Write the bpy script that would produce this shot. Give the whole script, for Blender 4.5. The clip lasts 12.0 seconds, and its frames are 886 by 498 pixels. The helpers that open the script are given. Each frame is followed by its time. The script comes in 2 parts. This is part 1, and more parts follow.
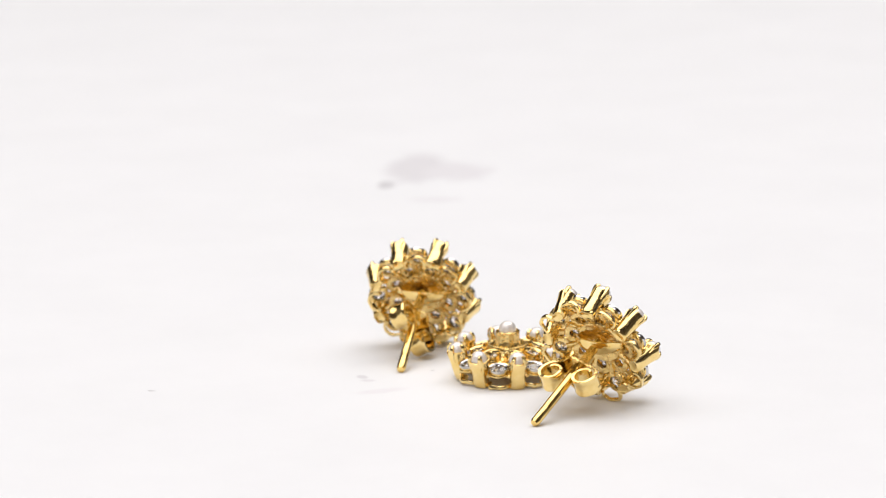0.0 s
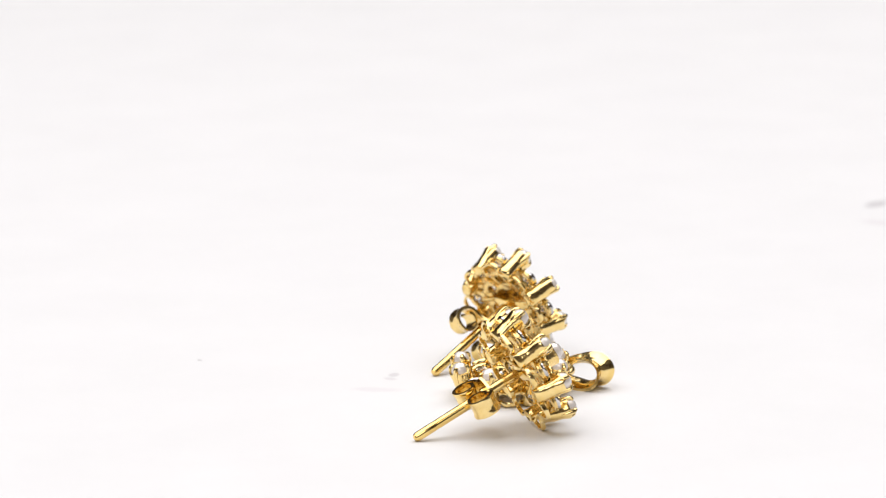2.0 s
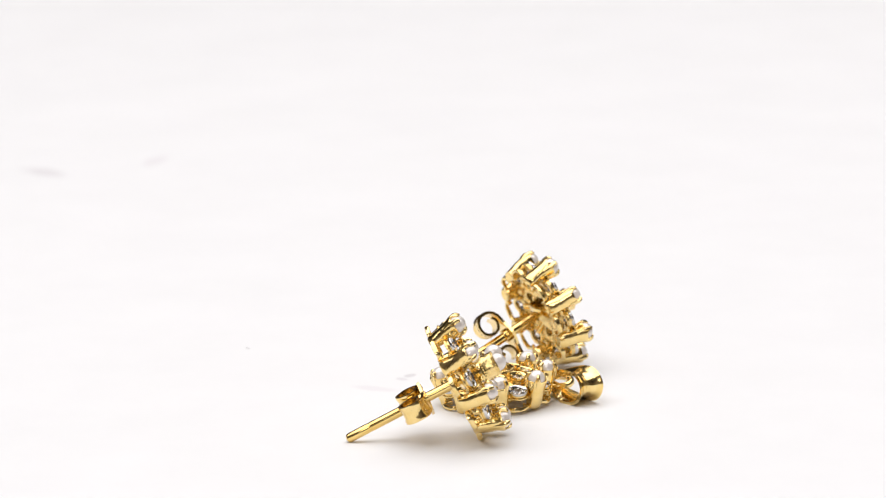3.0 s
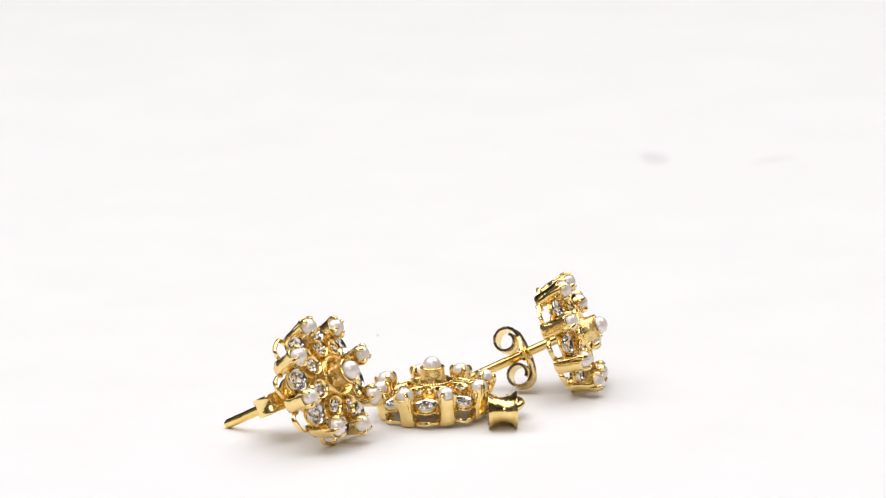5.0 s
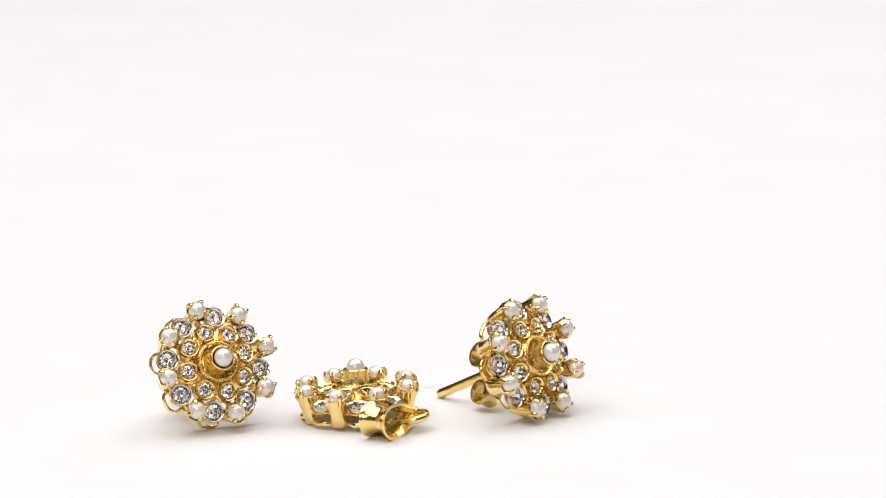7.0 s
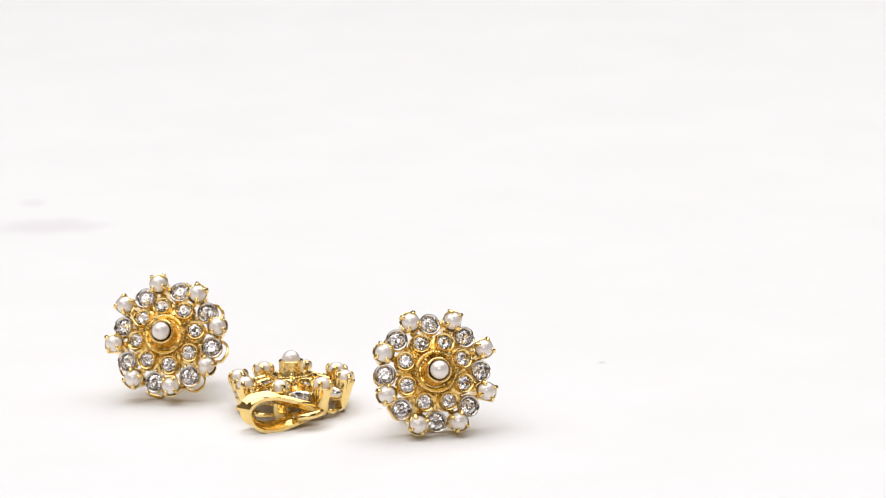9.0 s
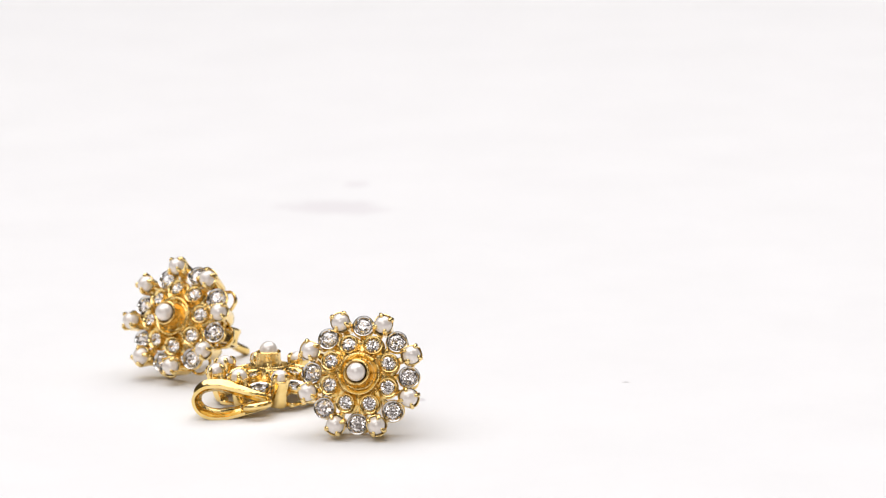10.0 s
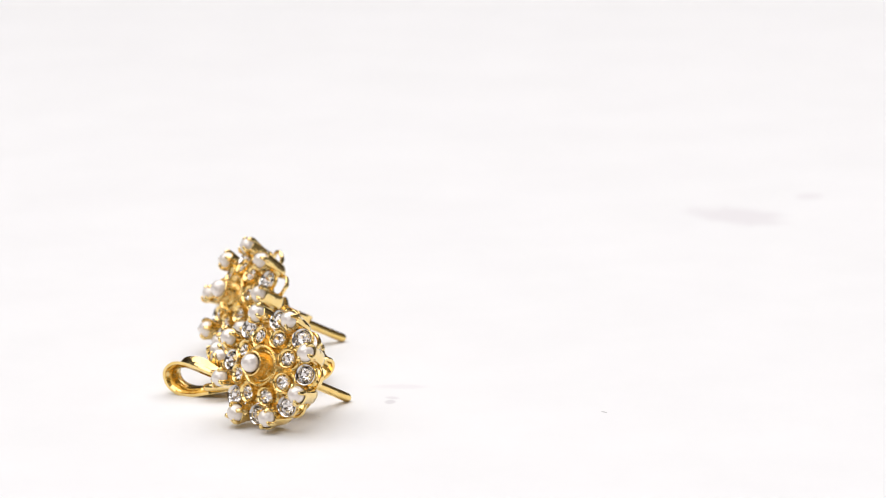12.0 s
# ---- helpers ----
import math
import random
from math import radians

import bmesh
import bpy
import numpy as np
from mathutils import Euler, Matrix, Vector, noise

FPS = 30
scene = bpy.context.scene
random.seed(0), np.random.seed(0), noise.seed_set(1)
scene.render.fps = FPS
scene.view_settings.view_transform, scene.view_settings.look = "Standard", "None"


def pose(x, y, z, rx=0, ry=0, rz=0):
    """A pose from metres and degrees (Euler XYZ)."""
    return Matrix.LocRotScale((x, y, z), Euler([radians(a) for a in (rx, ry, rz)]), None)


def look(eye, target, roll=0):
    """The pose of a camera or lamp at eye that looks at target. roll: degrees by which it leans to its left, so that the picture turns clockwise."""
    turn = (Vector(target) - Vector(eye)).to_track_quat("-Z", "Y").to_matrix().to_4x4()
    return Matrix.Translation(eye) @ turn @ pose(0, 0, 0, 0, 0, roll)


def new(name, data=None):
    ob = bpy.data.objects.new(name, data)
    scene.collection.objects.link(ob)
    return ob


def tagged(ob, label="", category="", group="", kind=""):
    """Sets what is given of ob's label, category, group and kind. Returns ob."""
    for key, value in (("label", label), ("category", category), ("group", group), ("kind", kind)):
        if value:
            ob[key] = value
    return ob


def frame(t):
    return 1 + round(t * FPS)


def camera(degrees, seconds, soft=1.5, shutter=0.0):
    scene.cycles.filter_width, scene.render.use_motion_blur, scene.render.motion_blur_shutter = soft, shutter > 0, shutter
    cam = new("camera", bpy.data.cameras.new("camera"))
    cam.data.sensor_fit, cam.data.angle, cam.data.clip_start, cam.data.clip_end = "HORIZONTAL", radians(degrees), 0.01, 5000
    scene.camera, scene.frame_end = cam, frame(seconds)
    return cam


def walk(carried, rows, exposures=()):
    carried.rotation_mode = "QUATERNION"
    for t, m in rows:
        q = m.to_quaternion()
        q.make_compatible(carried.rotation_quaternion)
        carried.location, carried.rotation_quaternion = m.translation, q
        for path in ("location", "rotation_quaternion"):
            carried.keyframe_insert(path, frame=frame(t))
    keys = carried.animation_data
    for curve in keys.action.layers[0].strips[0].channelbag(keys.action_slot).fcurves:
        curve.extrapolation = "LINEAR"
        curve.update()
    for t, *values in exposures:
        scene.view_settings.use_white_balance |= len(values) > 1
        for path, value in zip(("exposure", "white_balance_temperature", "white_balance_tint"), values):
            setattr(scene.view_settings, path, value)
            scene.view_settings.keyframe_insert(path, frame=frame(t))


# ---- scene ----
# ---------- camera ----------
MM = 0.001
U = 0.001 / 3
cam = camera(13.254, 12.0, soft=1.1)
cam.data.dof.use_dof = True
cam.data.dof.focus_distance = 0.330
cam.data.dof.aperture_fstop = 58.0
EYE = pose(0, -0.33333, 0.08103, 90 - 11.585, 0, -0.863) @ pose(0, 0, 0, 0, 0, -0.793)
walk(cam, [(0.0, EYE), (12.0, EYE)], [(0.0, -0.09), (0.6, -0.08), (1.1, -0.035), (12.0, -0.035)])

# turn of the turntable in degrees, clockwise seen from above
THETA = [(0.0, 0.0), (0.5, 8.0), (1.0, 16.6), (1.5, 24.9), (2.0, 33.4), (2.5, 41.7), (3.0, 50.3), (3.5, 59.3),
         (4.0, 68.3), (4.5, 77.2), (4.8, 82.6), (5.0, 86.0), (5.5, 94.3), (6.0, 103.2), (6.5, 112.0), (7.0, 120.5),
         (7.5, 129.2), (8.0, 138.0), (8.5, 146.6), (9.0, 155.3), (9.5, 164.1), (9.6, 165.7), (9.7, 167.9),
         (9.8, 169.5), (9.9, 172.4), (10.0, 176.9), (10.1, 179.2), (10.2, 179.3), (10.3, 179.5), (10.4, 182.2),
         (10.5, 184.4), (11.0, 191.6), (11.5, 199.3), (12.0, 207.3)]

# ---------- light ----------
world = bpy.data.worlds.new("world")
scene.world = world
world.use_nodes = True
world.node_tree.nodes["Background"].inputs[0].default_value = (1.0, 0.985, 0.985, 1)
world.node_tree.nodes["Background"].inputs[1].default_value = 0.14


def softbox(name, at, to, w, h, power, color=(1, 1, 1)):
    lamp = bpy.data.lights.new(name, "AREA")
    lamp.shape, lamp.size, lamp.size_y, lamp.energy, lamp.color = "RECTANGLE", w, h, power, color
    ob = new(name, lamp)
    ob.matrix_world = look(at, to)
    return ob


softbox("softbox_top", (-0.06, 0.13, 0.78), (0, 0.04, 0), 1.75, 1.0, 13.6, (1.0, 0.984, 0.990))
softbox("softbox_front", (-0.06, -0.52, 0.33), (0, 0, 0), 0.24, 0.20, 0.52, (1.0, 0.984, 0.990))


# ---------- materials ----------
def material(name, color, metallic=0.0, rough=0.5, **more):
    m = bpy.data.materials.new(name)
    m.use_nodes = True
    b = m.node_tree.nodes["Principled BSDF"]
    b.inputs["Base Color"].default_value = (*color, 1)
    b.inputs["Metallic"].default_value = metallic
    b.inputs["Roughness"].default_value = rough
    for key, value in more.items():
        b.inputs[key.replace("_", " ")].default_value = value
    return m


def nodes_of(m):
    return m.node_tree.nodes, m.node_tree.links, m.node_tree.nodes["Principled BSDF"]


def noise_node(m, scale, detail=3.0, rough=0.5):
    n, l, b = nodes_of(m)
    c = n.new("ShaderNodeTexCoord")
    t = n.new("ShaderNodeTexNoise")
    t.inputs["Scale"].default_value, t.inputs["Detail"].default_value = scale, detail
    t.inputs["Roughness"].default_value = rough
    l.new(c.outputs["Object"], t.inputs["Vector"])
    return t


def ramp(m, socket, a, b_, pa=0.35, pb=0.65):
    n, l, b = nodes_of(m)
    r = n.new("ShaderNodeValToRGB")
    r.color_ramp.elements[0].position, r.color_ramp.elements[1].position = pa, pb
    r.color_ramp.elements[0].color, r.color_ramp.elements[1].color = (*a, 1), (*b_, 1)
    l.new(socket, r.inputs[0])
    return r.outputs[0]


def bumped(m, socket, strength, distance):
    n, l, b = nodes_of(m)
    p = n.new("ShaderNodeBump")
    p.inputs["Strength"].default_value, p.inputs["Distance"].default_value = strength, distance
    l.new(socket, p.inputs["Height"])
    l.new(p.outputs[0], b.inputs["Normal"])


def gold_material(name, a, b_, rough, wobble):
    m = material(name, a, 1.0, rough)
    n, l, b = nodes_of(m)
    t = noise_node(m, 900, 3)
    l.new(ramp(m, t.outputs[0], a, b_), b.inputs["Base Color"])
    r = n.new("ShaderNodeMapRange")
    r.inputs[3].default_value, r.inputs[4].default_value = rough * 0.6, rough * 1.5
    l.new(t.outputs[0], r.inputs[0])
    l.new(r.outputs[0], b.inputs["Roughness"])
    bumped(m, noise_node(m, 1200, 2).outputs[0], wobble, 0.0002)
    return m


GOLD = gold_material("polished_gold", (0.89, 0.645, 0.235), (0.95, 0.735, 0.335), 0.15, 0.32)
SATIN = gold_material("satin_gold", (0.84, 0.60, 0.215), (0.92, 0.69, 0.305), 0.25, 1.0)
RHODIUM = gold_material("white_gold_plating", (0.44, 0.425, 0.415), (0.76, 0.74, 0.72), 0.10, 0.3)
PEARL = material("pearl", (0.90, 0.83, 0.77), 0.18, 0.30, Coat_Weight=1.0, Coat_Roughness=0.14, Coat_IOR=1.7)
POST = gold_material("drawn_gold_wire", (0.89, 0.62, 0.20), (0.95, 0.70, 0.265), 0.14, 0.05)
STONE = material("clear_stone", (1, 0.95, 0.93), 0.0, 0.0, Transmission_Weight=1.0, IOR=1.9)
PAPER = material("white_board", (0.875, 0.870, 0.874), 0.0, 0.55)
WALL = material("white_wall", (0.84, 0.83, 0.825), 0.0, 0.8)
SIDE_WALL = material("grey_beige_wall", (0.30, 0.27, 0.245), 0.0, 0.8)
# tone picked for what the gold reflects from the camera side
WARM_WALL = material("warm_beige_wall", (0.31, 0.255, 0.215), 0.0, 0.8)
DARK_WALL = material("brown_grey_wall", (0.13, 0.11, 0.095), 0.0, 0.8)
DUST = material("grey_dust", (0.50, 0.49, 0.49), 0.0, 0.9)


def board_finish(m, base, marks):
    """White board: faint mottling, a few grey scuffs and painted-in sheen marks (x, y, half length, half width in mm,
    turn in degrees, albedo).
    """
    n, l, b = nodes_of(m)
    coord = n.new("ShaderNodeTexCoord")
    color = ramp(m, noise_node(m, 60, 5, 0.6).outputs[0], [c * 0.985 for c in base], [c * 1.01 for c in base])
    edge = noise_node(m, 330, 4, 0.6)
    for x, y, a, c, turn, shade in marks:
        shift = n.new("ShaderNodeMapping")
        shift.vector_type = "TEXTURE"
        shift.inputs["Location"].default_value = (x * MM, y * MM, 0)
        shift.inputs["Rotation"].default_value = (0, 0, radians(turn))
        shift.inputs["Scale"].default_value = (a * MM, c * MM, 1)
        l.new(coord.outputs["Object"], shift.inputs["Vector"])
        far = n.new("ShaderNodeVectorMath")
        far.operation = "LENGTH"
        l.new(shift.outputs[0], far.inputs[0])
        rough_edge = n.new("ShaderNodeMath")
        rough_edge.operation = "MULTIPLY_ADD"
        rough_edge.inputs[1].default_value, rough_edge.inputs[2].default_value = 1.1, -0.55
        l.new(edge.outputs[0], rough_edge.inputs[0])
        add = n.new("ShaderNodeMath")
        l.new(far.outputs["Value"], add.inputs[0])
        l.new(rough_edge.outputs[0], add.inputs[1])
        mask = n.new("ShaderNodeMapRange")
        mask.interpolation_type = "SMOOTHSTEP"
        mask.inputs[1].default_value, mask.inputs[2].default_value = 1.15, 0.5
        l.new(add.outputs[0], mask.inputs[0])
        mix = n.new("ShaderNodeMixRGB")
        mix.inputs[2].default_value = (shade, shade * 0.972, shade * 0.99, 1)
        l.new(mask.outputs[0], mix.inputs[0])
        l.new(color, mix.inputs[1])
        color = mix.outputs[0]
    l.new(color, b.inputs["Base Color"])
    bumped(m, noise_node(m, 900, 4).outputs[0], 0.08, 0.0003)


board_finish(PAPER, (0.875, 0.870, 0.874), [
    (3.8, 109.5, 4.2, 11.0, -5, 0.74), (8.5, 107.0, 4.6, 6.5, -5, 0.78), (0.0, 99.3, 1.1, 2.4, -5, 0.60), (5.6, 89.8, 3.4, 1.5, -5, 0.81),
    # the two marks near x -110 are the board's sheen, painted as grey
    (1.1, -86.4, 7.0, 4.4, 159, 0.79), (-2.1, -100.0, 1.7, 2.0, 159, 0.80), (-111.5, 39.8, 1.8, 4.2, 89, 0.75), (-108.0, 53.8, 1.3, 4.2, 36, 0.81),
    (-1.9, 3.1, 0.75, 0.55, -4, 0.76), (-0.6, -1.0, 2.6, 1.0, 20, 0.83), (-2.4, 4.5, 0.5, 0.9, 23, 0.71)])


# ---------- mesh helpers, in millimetres ----------
def finish(name, bm, mat, sharp=40):
    bmesh.ops.scale(bm, vec=(MM, MM, MM), verts=bm.verts)
    me = bpy.data.meshes.new(name)
    bmesh.ops.recalc_face_normals(bm, faces=bm.faces)
    bm.to_mesh(me)
    bm.free()
    me.materials.append(mat)
    if sharp:
        for f in me.polygons:
            f.use_smooth = True
        me.set_sharp_from_angle(angle=radians(sharp))
    return me


def cast(bm, amount, size, seed):
    """Uneven hand-cast surface: pushes the points about by smooth noise."""
    for v in bm.verts:
        v.co += amount * noise.noise_vector(v.co / size + Vector((seed * 7.3, seed * 3.1, seed)))


def part(name, me, parent, m=None, label=""):
    ob = new(name, me)
    ob.parent = parent
    if m is not None:
        ob.matrix_basis = m
    return tagged(ob, label)


def mm(x, y, z, rx=0, ry=0, rz=0):
    return pose(x * MM, y * MM, z * MM, rx, ry, rz)


def grid(bm, rows, close_u=True, close_v=False):
    vs = [[bm.verts.new(p) for p in row] for row in rows]
    nu, nv = len(vs), len(vs[0])
    for i in range(nu if close_v else nu - 1):
        for j in range(nv if close_u else nv - 1):
            a, b = vs[i], vs[(i + 1) % nu]
            bm.faces.new((a[j], a[(j + 1) % nv], b[(j + 1) % nv], b[j]))
    return vs


def lathe(bm, profile, seg=24, flat=1.0, closed=False):
    rows = []
    for r, z in profile:
        rows.append([(r * math.cos(2 * math.pi * k / seg), flat * r * math.sin(2 * math.pi * k / seg), z) for k in range(seg)])
    vs = grid(bm, rows, True, closed)
    if not closed:
        for row in (vs[0], vs[-1]):
            bm.faces.new(row)


def tube(bm, pts, rad, seg=8, closed=False):
    pts = [Vector(p) for p in pts]
    n = len(pts)
    rads = rad if isinstance(rad, (list, tuple)) else [rad] * n
    rows, side = [], None
    for i, p in enumerate(pts):
        a = pts[(i - 1) % n] if closed or i else p
        b = pts[(i + 1) % n] if closed or i < n - 1 else p
        d = (b - a).normalized()
        if side is None:
            side = d.orthogonal().normalized()
        side = (side - d * side.dot(d)).normalized()
        up = d.cross(side)
        rows.append([p + rads[i] * (math.cos(2 * math.pi * k / seg) * side + math.sin(2 * math.pi * k / seg) * up) for k in range(seg)])
    vs = grid(bm, rows, True, closed)
    if not closed:
        for row in (vs[0], vs[-1]):
            bm.faces.new(row)


def ball(bm, at, r, seg=8, rings=6):
    bmesh.ops.create_uvsphere(bm, u_segments=seg, v_segments=rings, radius=r, matrix=Matrix.Translation(at))


def brilliant(bm, r):
    """A round brilliant: table, star and kite facets, girdle, pavilion and culet."""
    def ring(rad, z, n, off):
        return [bm.verts.new((rad * math.cos(2 * math.pi * (k + off) / n), rad * math.sin(2 * math.pi * (k + off) / n), z)) for k in range(n)]
    table = ring(0.56 * r, 0.32 * r, 8, 0.0)
    mid = ring(0.80 * r, 0.19 * r, 8, 0.5)
    top = ring(r, 0.03 * r, 16, 0.0)
    low = ring(r, -0.03 * r, 16, 0.0)
    pav = ring(0.60 * r, -0.36 * r, 16, 0.5)
    deep = ring(0.27 * r, -0.66 * r, 8, 0.25)
    tip = bm.verts.new((0, 0, -0.88 * r))
    bm.faces.new(table)
    for k in range(8):
        j = (k + 1) % 8
        bm.faces.new((table[k], mid[k], table[j]))
        bm.faces.new((table[k], mid[k - 1], top[2 * k]))
        bm.faces.new((table[k], top[2 * k], mid[k]))
        bm.faces.new((mid[k], top[2 * k], top[2 * k + 1]))
        bm.faces.new((mid[k], top[2 * k + 1], top[(2 * k + 2) % 16]))
        bm.faces.new((deep[k], pav[2 * k], pav[2 * k + 1]))
        bm.faces.new((deep[k], pav[2 * k + 1], deep[j]))
        bm.faces.new((deep[j], pav[2 * k + 1], pav[(2 * k + 2) % 16]))
        bm.faces.new((deep[k], deep[j], tip))
    for k in range(16):
        j = (k + 1) % 16
        bm.faces.new((top[k], low[k], low[j], top[j]))
        bm.faces.new((low[k], pav[k], low[j]))
        bm.faces.new((low[j], pav[k], pav[j]))


# ---------- setting ----------
def disc(name, r, z0, z1, mat, seg=96):
    bm = bmesh.new()
    lathe(bm, [(r - 1, z0), (r, z0 + 1), (r, z1 - 1), (r - 1, z1)], seg)
    return finish(name, bm, mat, 30)


def slab(name, x0, x1, y0, y1, z0, z1, mat, label):
    bm = bmesh.new()
    bmesh.ops.create_cube(bm, size=1, matrix=Matrix.Translation(((x0 + x1) / 2, (y0 + y1) / 2, (z0 + z1) / 2)) @ Matrix.Diagonal((x1 - x0, y1 - y0, z1 - z0, 1)))
    return tagged(new(name, finish(name, bm, mat, 0)), label, "wall", kind="structure")


turntable = tagged(new("turntable", disc("turntable", 310, -6, 0, PAPER)), "round white board with faint scuffs and painted sheen marks, turning slowly", "turntable", kind="structure")
slab("table_top", -620, 620, -450, 720, -65, -40, WALL, "plain white table top under the turntable")
slab("floor", -1200, 1200, -1200, 1200, -820, -790, DARK_WALL, "plain dark floor of the room")
slab("wall_north", -1200, 1200, 1200, 1230, -790, 1300, DARK_WALL, "plain dark brownish wall behind the table")
# unseen; closes the room and gives camera-facing gold a warm reflection
slab("wall_south", -1200, 1200, -1230, -1200, -790, 1300, WARM_WALL, "unseen beige wall behind the camera, added to warm the gold's reflections")
slab("wall_west", -1230, -1200, -1200, 1230, -790, 1300, SIDE_WALL, "plain grey-beige side wall")
slab("wall_east", 1200, 1230, -1200, 1230, -790, 1300, SIDE_WALL, "plain grey-beige side wall")
slab("ceiling", -1200, 1200, -1200, 1200, 1300, 1330, WALL, "plain white ceiling")
plinth = tagged(new("pedestal", disc("pedestal", 80, -40, -6, WALL, 48)), "short white pedestal under the turning board", "pedestal", kind="structure")


# ---------- jewellery ----------
def make_meshes():
    s = {}
    for k in range(4):
        bm = bmesh.new()
        rows = []
        # height, half depth, half width, how far the row follows the four claws
        for z, a, b, claw in ((0.16, 0.22, 0.36, 0), (0.0, 0.42, 0.60, 0), (0.06, 0.50, 0.70, 0), (0.5, 0.57, 0.72, 0), (1.2, 0.68, 0.72, 0), (1.9, 0.80, 0.75, 0.02), (2.4, 0.91, 0.81, 0.14),
                              (2.72, 0.96, 0.86, 0.34), (2.84, 0.94, 0.85, 0.42), (2.86, 0.88, 0.80, 0.42), (2.70, 0.80, 0.73, 0.34), (2.2, 0.68, 0.62, 0.05), (1.6, 0.40, 0.40, 0)):
            row = []
            for j in range(32):
                t = 2 * math.pi * j / 32
                c, d = math.cos(t), math.sin(t)
                q = max(0.0, -math.cos(4 * t)) ** 1.3
                lean = 1 - 0.30 * claw * q
                row.append((a * lean * math.copysign(abs(c) ** 0.86, c), b * lean * math.copysign(abs(d) ** 0.86, d), z + claw * (1.15 * q - 0.55)))
            rows.append(row)
        vs = grid(bm, rows, True, False)
        bm.faces.new(vs[0])
        bm.faces.new(vs[-1])
        cast(bm, 0.075, 0.85, k)
        s["cup", k] = finish("pearl_cup", bm, GOLD, 50)
    for k in range(3):
        bm = bmesh.new()
        tube(bm, [(0.74, 0, 1.7), (0.79, 0, 2.2), (0.84, 0, 2.6), (0.84, 0, 2.86), (0.77, 0, 3.04), (0.63, 0, 3.18)], [0.06, 0.13, 0.19, 0.21, 0.20, 0.14], 8)
        ball(bm, (0.64, 0, 3.13), 0.175, 7, 5)
        cast(bm, 0.06, 0.5, k + 11)
        s["prong", k] = finish("prong", bm, GOLD)
    bm = bmesh.new()
    ball(bm, (0, 0, 0), 0.77, 24, 16)
    s["pearl"] = finish("pearl", bm, PEARL)
    bm = bmesh.new()
    ball(bm, (0, 0, 0), 0.80, 28, 18)
    s["big_pearl"] = finish("centre_pearl", bm, PEARL)
    for key, r, mat in (("outer", 0.885, RHODIUM), ("inner", 0.79, GOLD)):
        k = r / 0.92
        bm = bmesh.new()
        if key == "inner":
            # short tube on a wide petal of the pierced back plate
            lathe(bm, [(0.50, -0.86), (0.97, -0.86), (1.04, -0.78), (1.01, -0.64), (0.80, -0.56), (0.84 * k, -0.44), (0.88 * k, -0.06), (0.87 * k, -0.02),
                       (0.69 * k, -0.16), (0.68 * k, -0.3), (0.56, -0.66)], 24, closed=True)
        else:
            lathe(bm, [(0.60, -0.52), (0.90, -0.50), (0.98, -0.42), (0.95, -0.32), (0.86 * k, -0.28), (0.90 * k, -0.10), (0.88 * k, -0.05), (0.71 * k, -0.14), (0.68 * k, -0.26), (0.63, -0.42)], 24, closed=True)
        s[key + "_bezel"] = finish(key + "_bezel", bm, SATIN)
        bm = bmesh.new()
        lathe(bm, [(0.58 * k, -0.24), (0.88 * k, -0.14), (0.95 * k, 0.0), (0.97 * k, 0.12), (0.94 * k, 0.17), (0.90 * k, 0.16), (0.78 * k, 0.03), (0.66 * k, -0.12)], 20, closed=True)
        for j in range(4):
            c, d = math.cos(radians(45 + 90 * j)), math.sin(radians(45 + 90 * j))
            ball(bm, (0.70 * k * c, 0.70 * k * d, 0.05), 0.12 * k, 6, 4)
        s[key + "_rim"] = finish(key + "_rim", bm, mat)
        bm = bmesh.new()
        brilliant(bm, 0.655 * k)
        s[key + "_stone"] = finish(key + "_stone", bm, STONE, 0)
    # stepped centre collar
    bm = bmesh.new()
    lathe(bm, [(2.05, 1.9), (2.1, 2.1), (2.0, 2.4), (1.90, 2.62), (1.86, 2.86), (1.80, 3.0), (1.70, 3.05), (1.58, 3.0), (1.50, 2.84), (1.38, 2.70), (1.28, 2.72), (1.20, 2.9), (1.12, 3.2), (1.06, 3.5),
               (1.07, 4.05), (1.10, 4.18), (1.03, 4.25), (0.94, 4.20), (0.84, 3.9), (0.5, 3.6), (0.3, 3.2), (1.2, 2.5), (1.8, 2.1)], 40, closed=True)
    cast(bm, 0.035, 0.5, 71)
    s["collar"] = finish("collar", bm, SATIN)
    bm = bmesh.new()
    for k in range(48):
        a = 2 * math.pi * k / 48
        ball(bm, (1.76 * math.cos(a), 1.76 * math.sin(a), 3.0), 0.075, 6, 4)
    rng = random.Random(5)
    for k in range(110):
        a, q = rng.uniform(0, 2 * math.pi), rng.random()
        ball(bm, ((1.92 + 0.22 * q) * math.cos(a), (1.92 + 0.22 * q) * math.sin(a), 2.58 - 0.42 * q), rng.uniform(0.05, 0.10), 6, 4)
    s["beading"] = finish("beading", bm, GOLD)
    # openwork gallery: dished centre, arms and links that join the settings
    bm = bmesh.new()
    lathe(bm, [(0.25, 1.78), (1.5, 1.74), (2.05, 1.62), (2.2, 1.74), (2.05, 1.98), (0.3, 2.05)], 32)
    for k in range(8):
        a = math.pi * k / 4
        c, d = math.cos(a), math.sin(a)
        tube(bm, [(1.6 * c, 1.6 * d, 2.3), (2.3 * c, 2.3 * d, 2.0)], [0.42, 0.30], 8)
        tube(bm, [(3.5 * c, 3.5 * d, 1.62), (4.3 * c, 4.3 * d, 1.35)], 0.30, 8)
        b = a + math.pi / 8
        e, f = math.cos(b), math.sin(b)
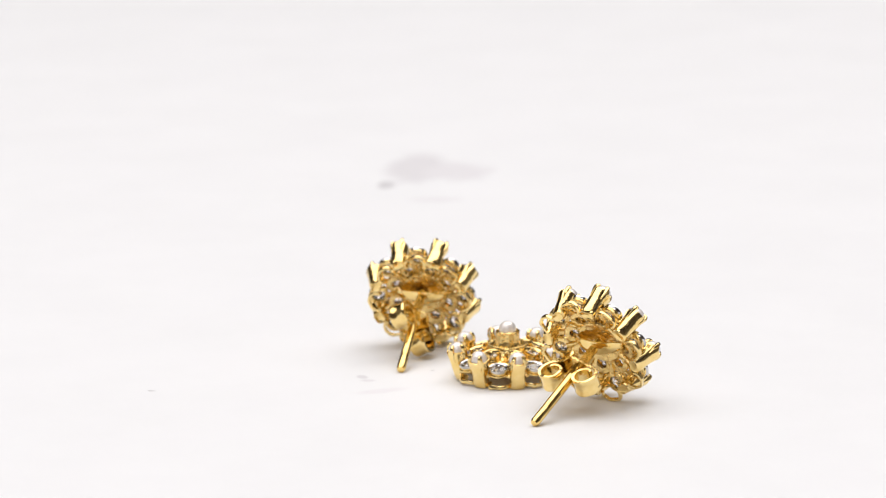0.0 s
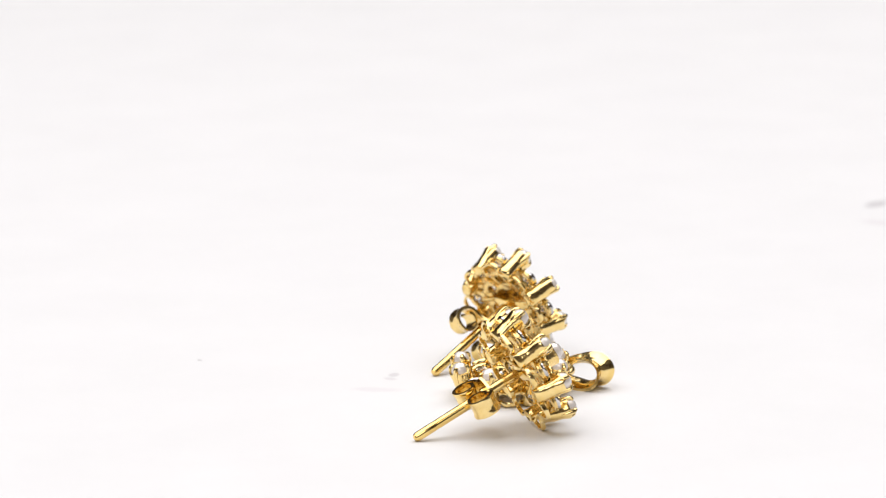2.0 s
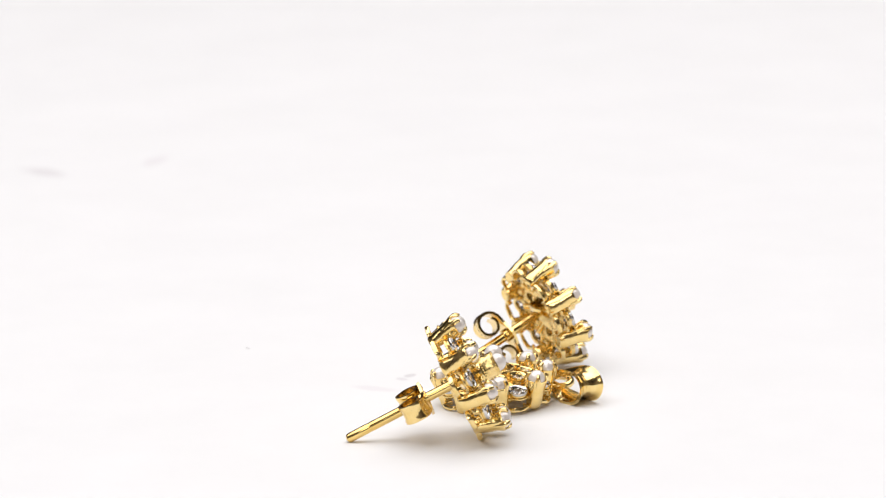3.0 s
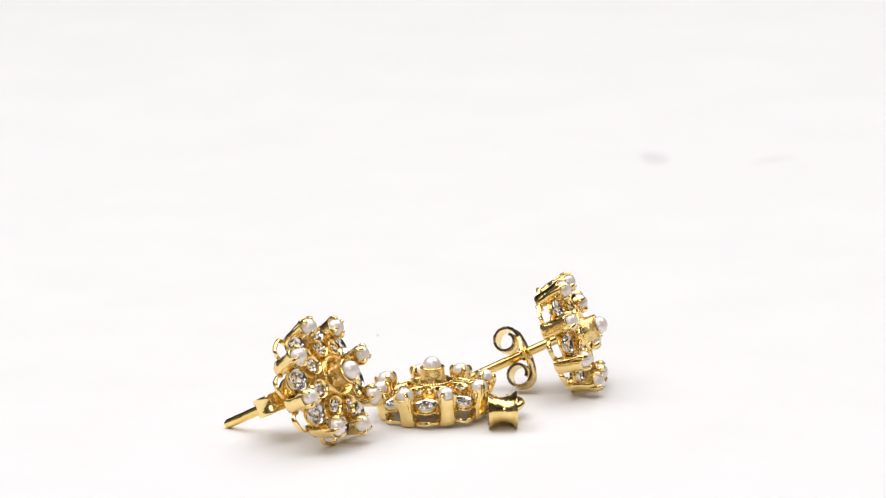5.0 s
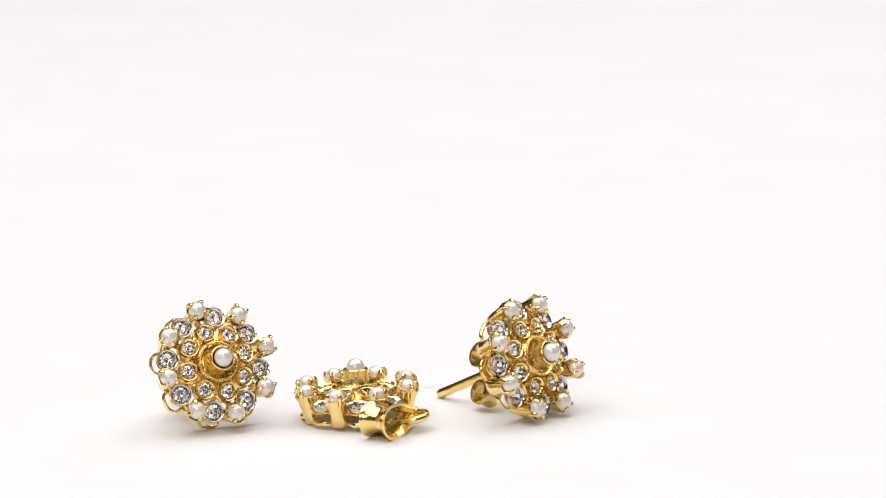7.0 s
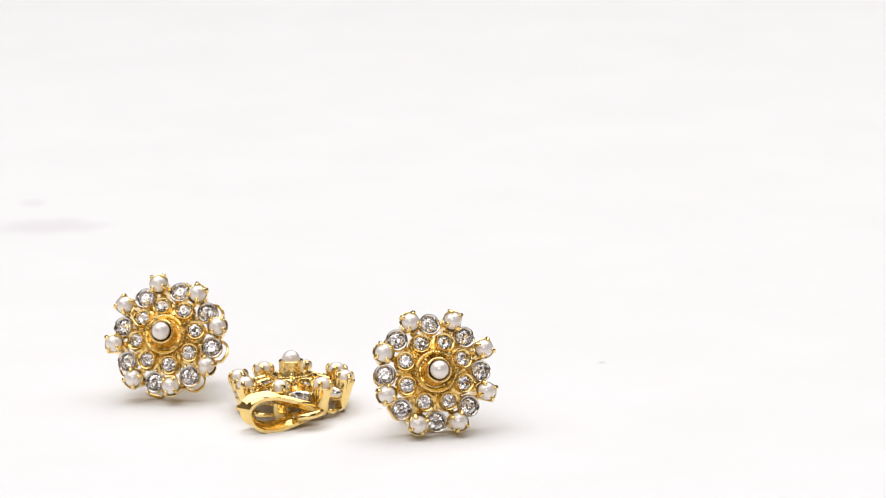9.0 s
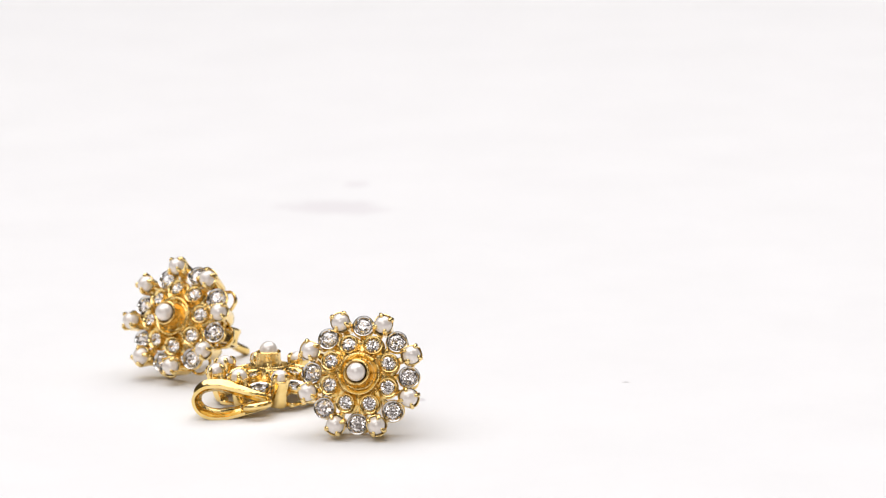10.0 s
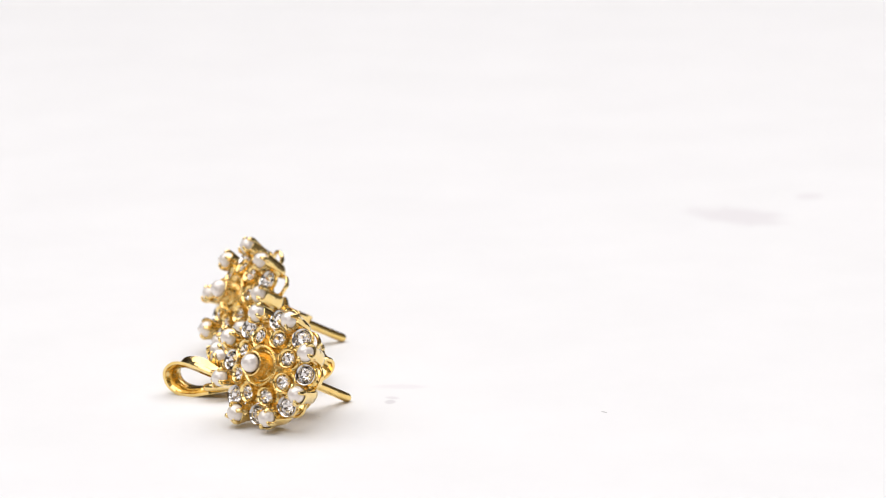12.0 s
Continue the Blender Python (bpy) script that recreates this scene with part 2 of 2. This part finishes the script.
        tube(bm, [(1.9 * e, 1.9 * f, 2.0), (2.6 * e, 2.6 * f, 1.72), (3.5 * e, 3.5 * f, 1.42)], [0.36, 0.20, 0.30], 8)
        for sgn in (1, -1):
            g = b + sgn * math.pi / 8 * 0.62
            tube(bm, [(4.3 * e + 0.6 * sgn * -f, 4.3 * f + 0.6 * sgn * e, 1.22), (4.42 * math.cos(g), 4.42 * math.sin(g), 1.1)], 0.20, 6)
    cast(bm, 0.05, 0.6, 31)
    s["gallery"] = finish("gallery", bm, SATIN)
    # base: a flat strip bent into a loop under each outer stone
    for j in range(3):
        bm = bmesh.new()
        rows = []
        for k in range(29):
            c, d = math.cos(radians(-112 + 8 * k)), math.sin(radians(-112 + 8 * k))
            rows.append([((0.76 + o) * c, (0.92 + o) * d, 0.02 + 0.38 * z) for o, z in ((-0.12, 0.1), (-0.05, 0), (0.05, 0), (0.12, 0.15), (0.12, 0.75), (0.06, 1), (-0.06, 1), (-0.12, 0.85))])
        vs = grid(bm, rows, True, False)
        bm.faces.new(vs[0])
        bm.faces.new(vs[-1])
        cast(bm, 0.14, 0.8, 21 + j)
        s["loop", j] = finish("base_loop", bm, GOLD)
    # arched bar across the back that carries the post
    bm = bmesh.new()
    rows = []
    for k in range(25):
        u = 2 * k / 24 - 1
        w, z = 0.30 + 0.38 * (1 - u * u), 0.75 + 0.95 * abs(u) ** 2.2
        rows.append([(2.5 * u, v * w, z + o) for v, o in ((-1, 0.0), (-0.6, -0.12), (0, -0.17), (0.6, -0.12), (1, 0.0), (0.95, 0.16), (0, 0.10), (-0.95, 0.16))])
    vs = grid(bm, rows, True, False)
    bm.faces.new(vs[0])
    bm.faces.new(vs[-1])
    cast(bm, 0.07, 0.9, 61)
    s["back"] = finish("back_bar", bm, GOLD, 55)
    bm = bmesh.new()
    tube(bm, [(0, 0, 1.5), (0, 0, 0), (0, 0, -7.6), (0, 0, -7.75), (0, 0, -7.95), (0, 0, -8.1), (0, 0, -9.7), (0, 0, -9.95), (0, 0, -10.05)],
         [0.42, 0.42, 0.42, 0.40, 0.40, 0.42, 0.42, 0.33, 0.15], 16)
    s["post"] = finish("post", bm, POST)
    # scroll clutch: one bent strip, plate in the middle and two curls
    bm = bmesh.new()
    for sgn in (1, -1):
        path = [(0.0, 0.0), (0.45, 0.03), (1.0, 0.05), (1.55, -0.0)]
        for k in range(1, 21):
            a = math.pi / 2 - 2 * math.pi * 1.12 * k / 20
            r = 1.18 - 0.52 * (k / 20) ** 1.6
            path.append((1.65 + r * math.cos(a), -1.2 + r * math.sin(a)))
        rows = []
        for i, (x, z) in enumerate(path):
            x0, z0 = path[max(i - 1, 0)]
            x1, z1 = path[min(i + 1, len(path) - 1)]
            n = Vector((-(z1 - z0), x1 - x0)).normalized() * 0.13
            w = 0.80 + 0.75 * math.exp(-(x / 0.8) ** 2) if i < 4 else 0.80
            rows.append([(sgn * (x + n.x * o), v * w, z + n.y * o) for v, o in ((1, 0.9), (0.75, 1.2), (0.5, 0.55), (0, 0.45), (-0.5, 0.55), (-0.75, 1.2), (-1, 0.9), (-1, -1), (1, -1))])
        vs = grid(bm, rows, True, False)
        bm.faces.new(vs[-1])
    lathe(bm, [(0.44, 0.25), (0.62, 0.2), (0.62, -0.5), (0.44, -0.5)], 16, closed=True)
    cast(bm, 0.05, 0.9, 41)
    s["clutch"] = finish("clutch", bm, GOLD, 35)
    return s


S = make_meshes()


def head(top, loop_at=4.14):
    """The flower-shaped cluster: pearls in claw cups, two rings of stones, centre pearl."""
    part("gallery", S["gallery"], top, label="pierced satin gold back")
    collar = part("collar", S["collar"], top, label="stepped gold collar")
    part("beading", S["beading"], collar)
    part("centre_pearl", S["big_pearl"], collar, mm(0, 0, 4.30), "white centre pearl")
    for k in range(8):
        a = 45 * k
        turn = pose(0, 0, 0, 0, 0, a)
        cup = part("pearl_cup", S["cup", k % 4], top, turn @ mm(4.31, 0, 0.02, 1.4 * math.sin(2.2 * k), 9 + 1.2 * math.cos(3.7 * k), 0), "tall tapered gold claw cup")
        part("pearl", S["pearl"], cup, mm(0, 0, 2.66), "small white pearl")
        for j in range(4):
            part("prong", S["prong", (j + k) % 3], cup, pose(0, 0, 0, 0, 0, 45 + 90 * j + 7 * math.sin(5 * k + 3 * j)))
        bezel = part("inner_bezel", S["inner_bezel"], top, turn @ mm(2.72, 0, 2.55, 0, 14, 0), "round gold stone setting")
        part("rim", S["inner_rim"], bezel)
        part("stone", S["inner_stone"], bezel, mm(0, 0, -0.07, 2.5 * math.sin(3.1 * k), 2.5 * math.cos(2.3 * k), 11 * k), "clear round brilliant-cut stone")
        part("base_loop", S["loop", k % 3], top, turn @ pose(0, 0, 0, 0, 0, 22.5) @ mm(loop_at, 0, 0), "flat gold strip bent into a loop")
        bezel = part("outer_bezel", S["outer_bezel"], top, turn @ pose(0, 0, 0, 0, 0, 22.5) @ mm(4.19, 0, 1.74, 0, 12, 0), "round open-backed stone setting")
        part("rim", S["outer_rim"], bezel, label="white-plated rim with four grains")
        part("stone", S["outer_stone"], bezel, mm(0, 0, -0.07, 2.5 * math.cos(2.9 * k), 2.5 * math.sin(1.7 * k + 1), 17 * k), "clear round brilliant-cut stone")


def low_points(top):
    """Mesh points of a thing in its own space, the post apart from the rest."""
    bpy.context.view_layer.update()
    body, stem = [], []
    for o in top.children_recursive:
        if o.type == "MESH":
            pts = [top.matrix_world.inverted() @ o.matrix_world @ v.co for v in o.data.vertices]
            (stem if o.name.startswith("post") else body).extend(pts if not o.name.startswith("clutch") else [])
    return np.array(body), np.array(stem)


def settle(top, az, spin, x, y, crook):
    """The pose in which an earring leans on its rim and its post's tip: axis towards az, turned by spin about it, centre pearl over (x, y)."""
    body, stem = low_points(top)
    lo, hi = 5.0, 50.0
    for _ in range(40):
        e = (lo + hi) / 2
        r = pose(0, 0, 0, 0, 0, az) @ pose(0, 0, 0, 0, 90 - e, 0) @ pose(0, 0, 0, 0, 0, spin)
        up = np.array(r.to_3x3())[2]
        a, b = (body @ up).min(), (stem @ up).min()
        lo, hi = (e, hi) if b > a else (lo, e)
    tip = r @ crook @ Vector((0, 0, 4.24 * MM))
    return Matrix.Translation((x - tip.x, y - tip.y, -min(a, b))) @ r


def earring(az, spin, x, y, clutch_turn, clutch_at, loop_at, bend, label):
    top = tagged(new("stud_earring"), label, "earring", "pair of stud earrings")
    head(top, loop_at)
    # the post is not quite square to the flower
    crook = pose(0, 0, 0, 0, 0, -spin) @ pose(0, 0, 0, 0, bend, 0) @ pose(0, 0, 0, 0, 0, spin)
    for piece in top.children:
        piece.matrix_basis = crook @ piece.matrix_basis
    part("back_bar", S["back"], top, pose(0, 0, 0, 0, 0, 90 - spin), "arched gold bar across the back")
    part("post", S["post"], top, label="plain round gold post")
    part("clutch", S["clutch"], top, mm(0, 0, clutch_at, 0, 0, clutch_turn), "scrolled gold butterfly clutch")
    top.matrix_basis = settle(top, az, spin, x, y, crook)
    return top


def pendant(x, y, spin):
    top = tagged(new("pendant"), "round gold pendant with pearls and clear stones, lying flat", "pendant")
    head(top)
    bm = bmesh.new()
    tube(bm, [(1.12 * math.cos(2 * math.pi * k / 28), 1.12 * math.sin(2 * math.pi * k / 28), 0) for k in range(28)], 0.33, 10, True)
    away = Vector((math.cos(radians(86)), math.sin(radians(86)), 0))
    tilt = Matrix.Rotation(radians(2.4), 4, away.cross(Vector((0, 0, 1)))) @ pose(0, 0, 0, 0, 0, spin)
    low = (low_points(top)[0] @ np.array(tilt.to_3x3())[2]).min()
    base = mm(x / 3, y / 3, 0) @ Matrix.Translation((0, 0, -low)) @ tilt
    inv = base.inverted()
    part("jump_ring", finish("jump_ring", bm, GOLD), top, inv @ mm(36.4 / 3, 28.6 / 3, 1.15, 8, 8, 0))
    # bail: a band folded into a drop-shaped loop with flared edges
    bm = bmesh.new()
    path = []
    for k in range(48):
        a = 2 * math.pi * k / 48
        q = 0.5 - 0.5 * math.cos(a)
        path.append((5.9 * q ** 0.8, 1.42 + 1.42 * math.sin(a) * (0.16 + 0.84 * q ** 0.7) - 0.35 * (1 - q)))
    n = len(path)
    rows = []
    for i in range(n):
        x0, z0 = path[i - 1]
        x1, z1 = path[(i + 1) % n]
        nor = Vector((z1 - z0, -(x1 - x0))).normalized()
        half = 0.38 + 0.84 * min(1.0, path[i][0] / 3.5)
        sec = []
        for v, o in ((0, 0.0), (0.22, 0.02), (0.40, 0.14), (0.56, 0.13), (0.80, 0.40), (1, 0.52)):
            sec = [(-v, o), *sec, (v, o)] if v else [(v, o)]
        loop = [(v, o) for v, o in sec] + [(v, o - 0.26) for v, o in reversed(sec)]
        rows.append([(path[i][0] - nor.x * o, v * half, path[i][1] - nor.y * o) for v, o in loop])
    grid(bm, rows, True, True)
    cast(bm, 0.06, 1.2, 51)
    part("bail", finish("bail", bm, GOLD, 50), top, inv @ mm(33.8 / 3, 26.9 / 3, 0.24, 0, 0, -4), "flared drop-shaped gold bail")
    top.matrix_basis = base
    return top


def fleck(name, x, y, long, wide, turn, mat, label, category):
    """A thin curved sliver that lies on the board."""
    bm = bmesh.new()
    pts = [(long * (2 * k / 8 - 1), wide * 1.2 * math.sin(2.6 * k / 8), 0.035) for k in range(9)]
    tube(bm, pts, [0.2 * wide + 0.8 * wide * math.sin(math.pi * (k + 0.3) / 8.6) for k in range(9)], 6)
    bmesh.ops.scale(bm, vec=(1, 1, 0.25), verts=bm.verts)
    lift = -min(v.co.z for v in bm.verts)
    bmesh.ops.translate(bm, vec=(0, 0, lift + 0.004), verts=bm.verts)
    ob = tagged(new(name, finish(name, bm, mat)), label, category)
    ob.matrix_basis = mm(x, y, 0, 0, 0, turn)
    return ob


flecks = [fleck("dust_fleck", -21.35, 0.6, 0.36, 0.09, 158, DUST, "tiny grey fleck of dust on the white board", "dust"),
          fleck("dust_fleck", 4.0, 6.5, 0.26, 0.05, -6, DUST, "tiny grey fleck of dust on the white board", "dust"),
          fleck("dust_fleck", 0.8, 11.8, 0.07, 0.05, 0, DUST, "tiny grey speck of dust on the white board", "dust")]


earring_a = earring(53.8, 101.3, 59.85 * U, -14.1 * U, -11, -2.5, 4.50, 1.0, "gold pearl and stone stud earring, leaning on its post")
earring_b = earring(78.0, 111.1, 11.35 * U, 55.45 * U, 44, -2.7, 4.05, 6.0, "gold pearl and stone stud earring, tilted back on its post")
pendant_c = pendant(32.46, 9.59, 9.3)


# ---------- what moves ----------
def motions():
    for thing in (turntable, earring_a, earring_b, pendant_c, *flecks):
        rest = thing.matrix_basis.copy()
        walk(thing, [(t, pose(0, 0, 0, 0, 0, -a) @ rest) for t, a in THETA])


motions()
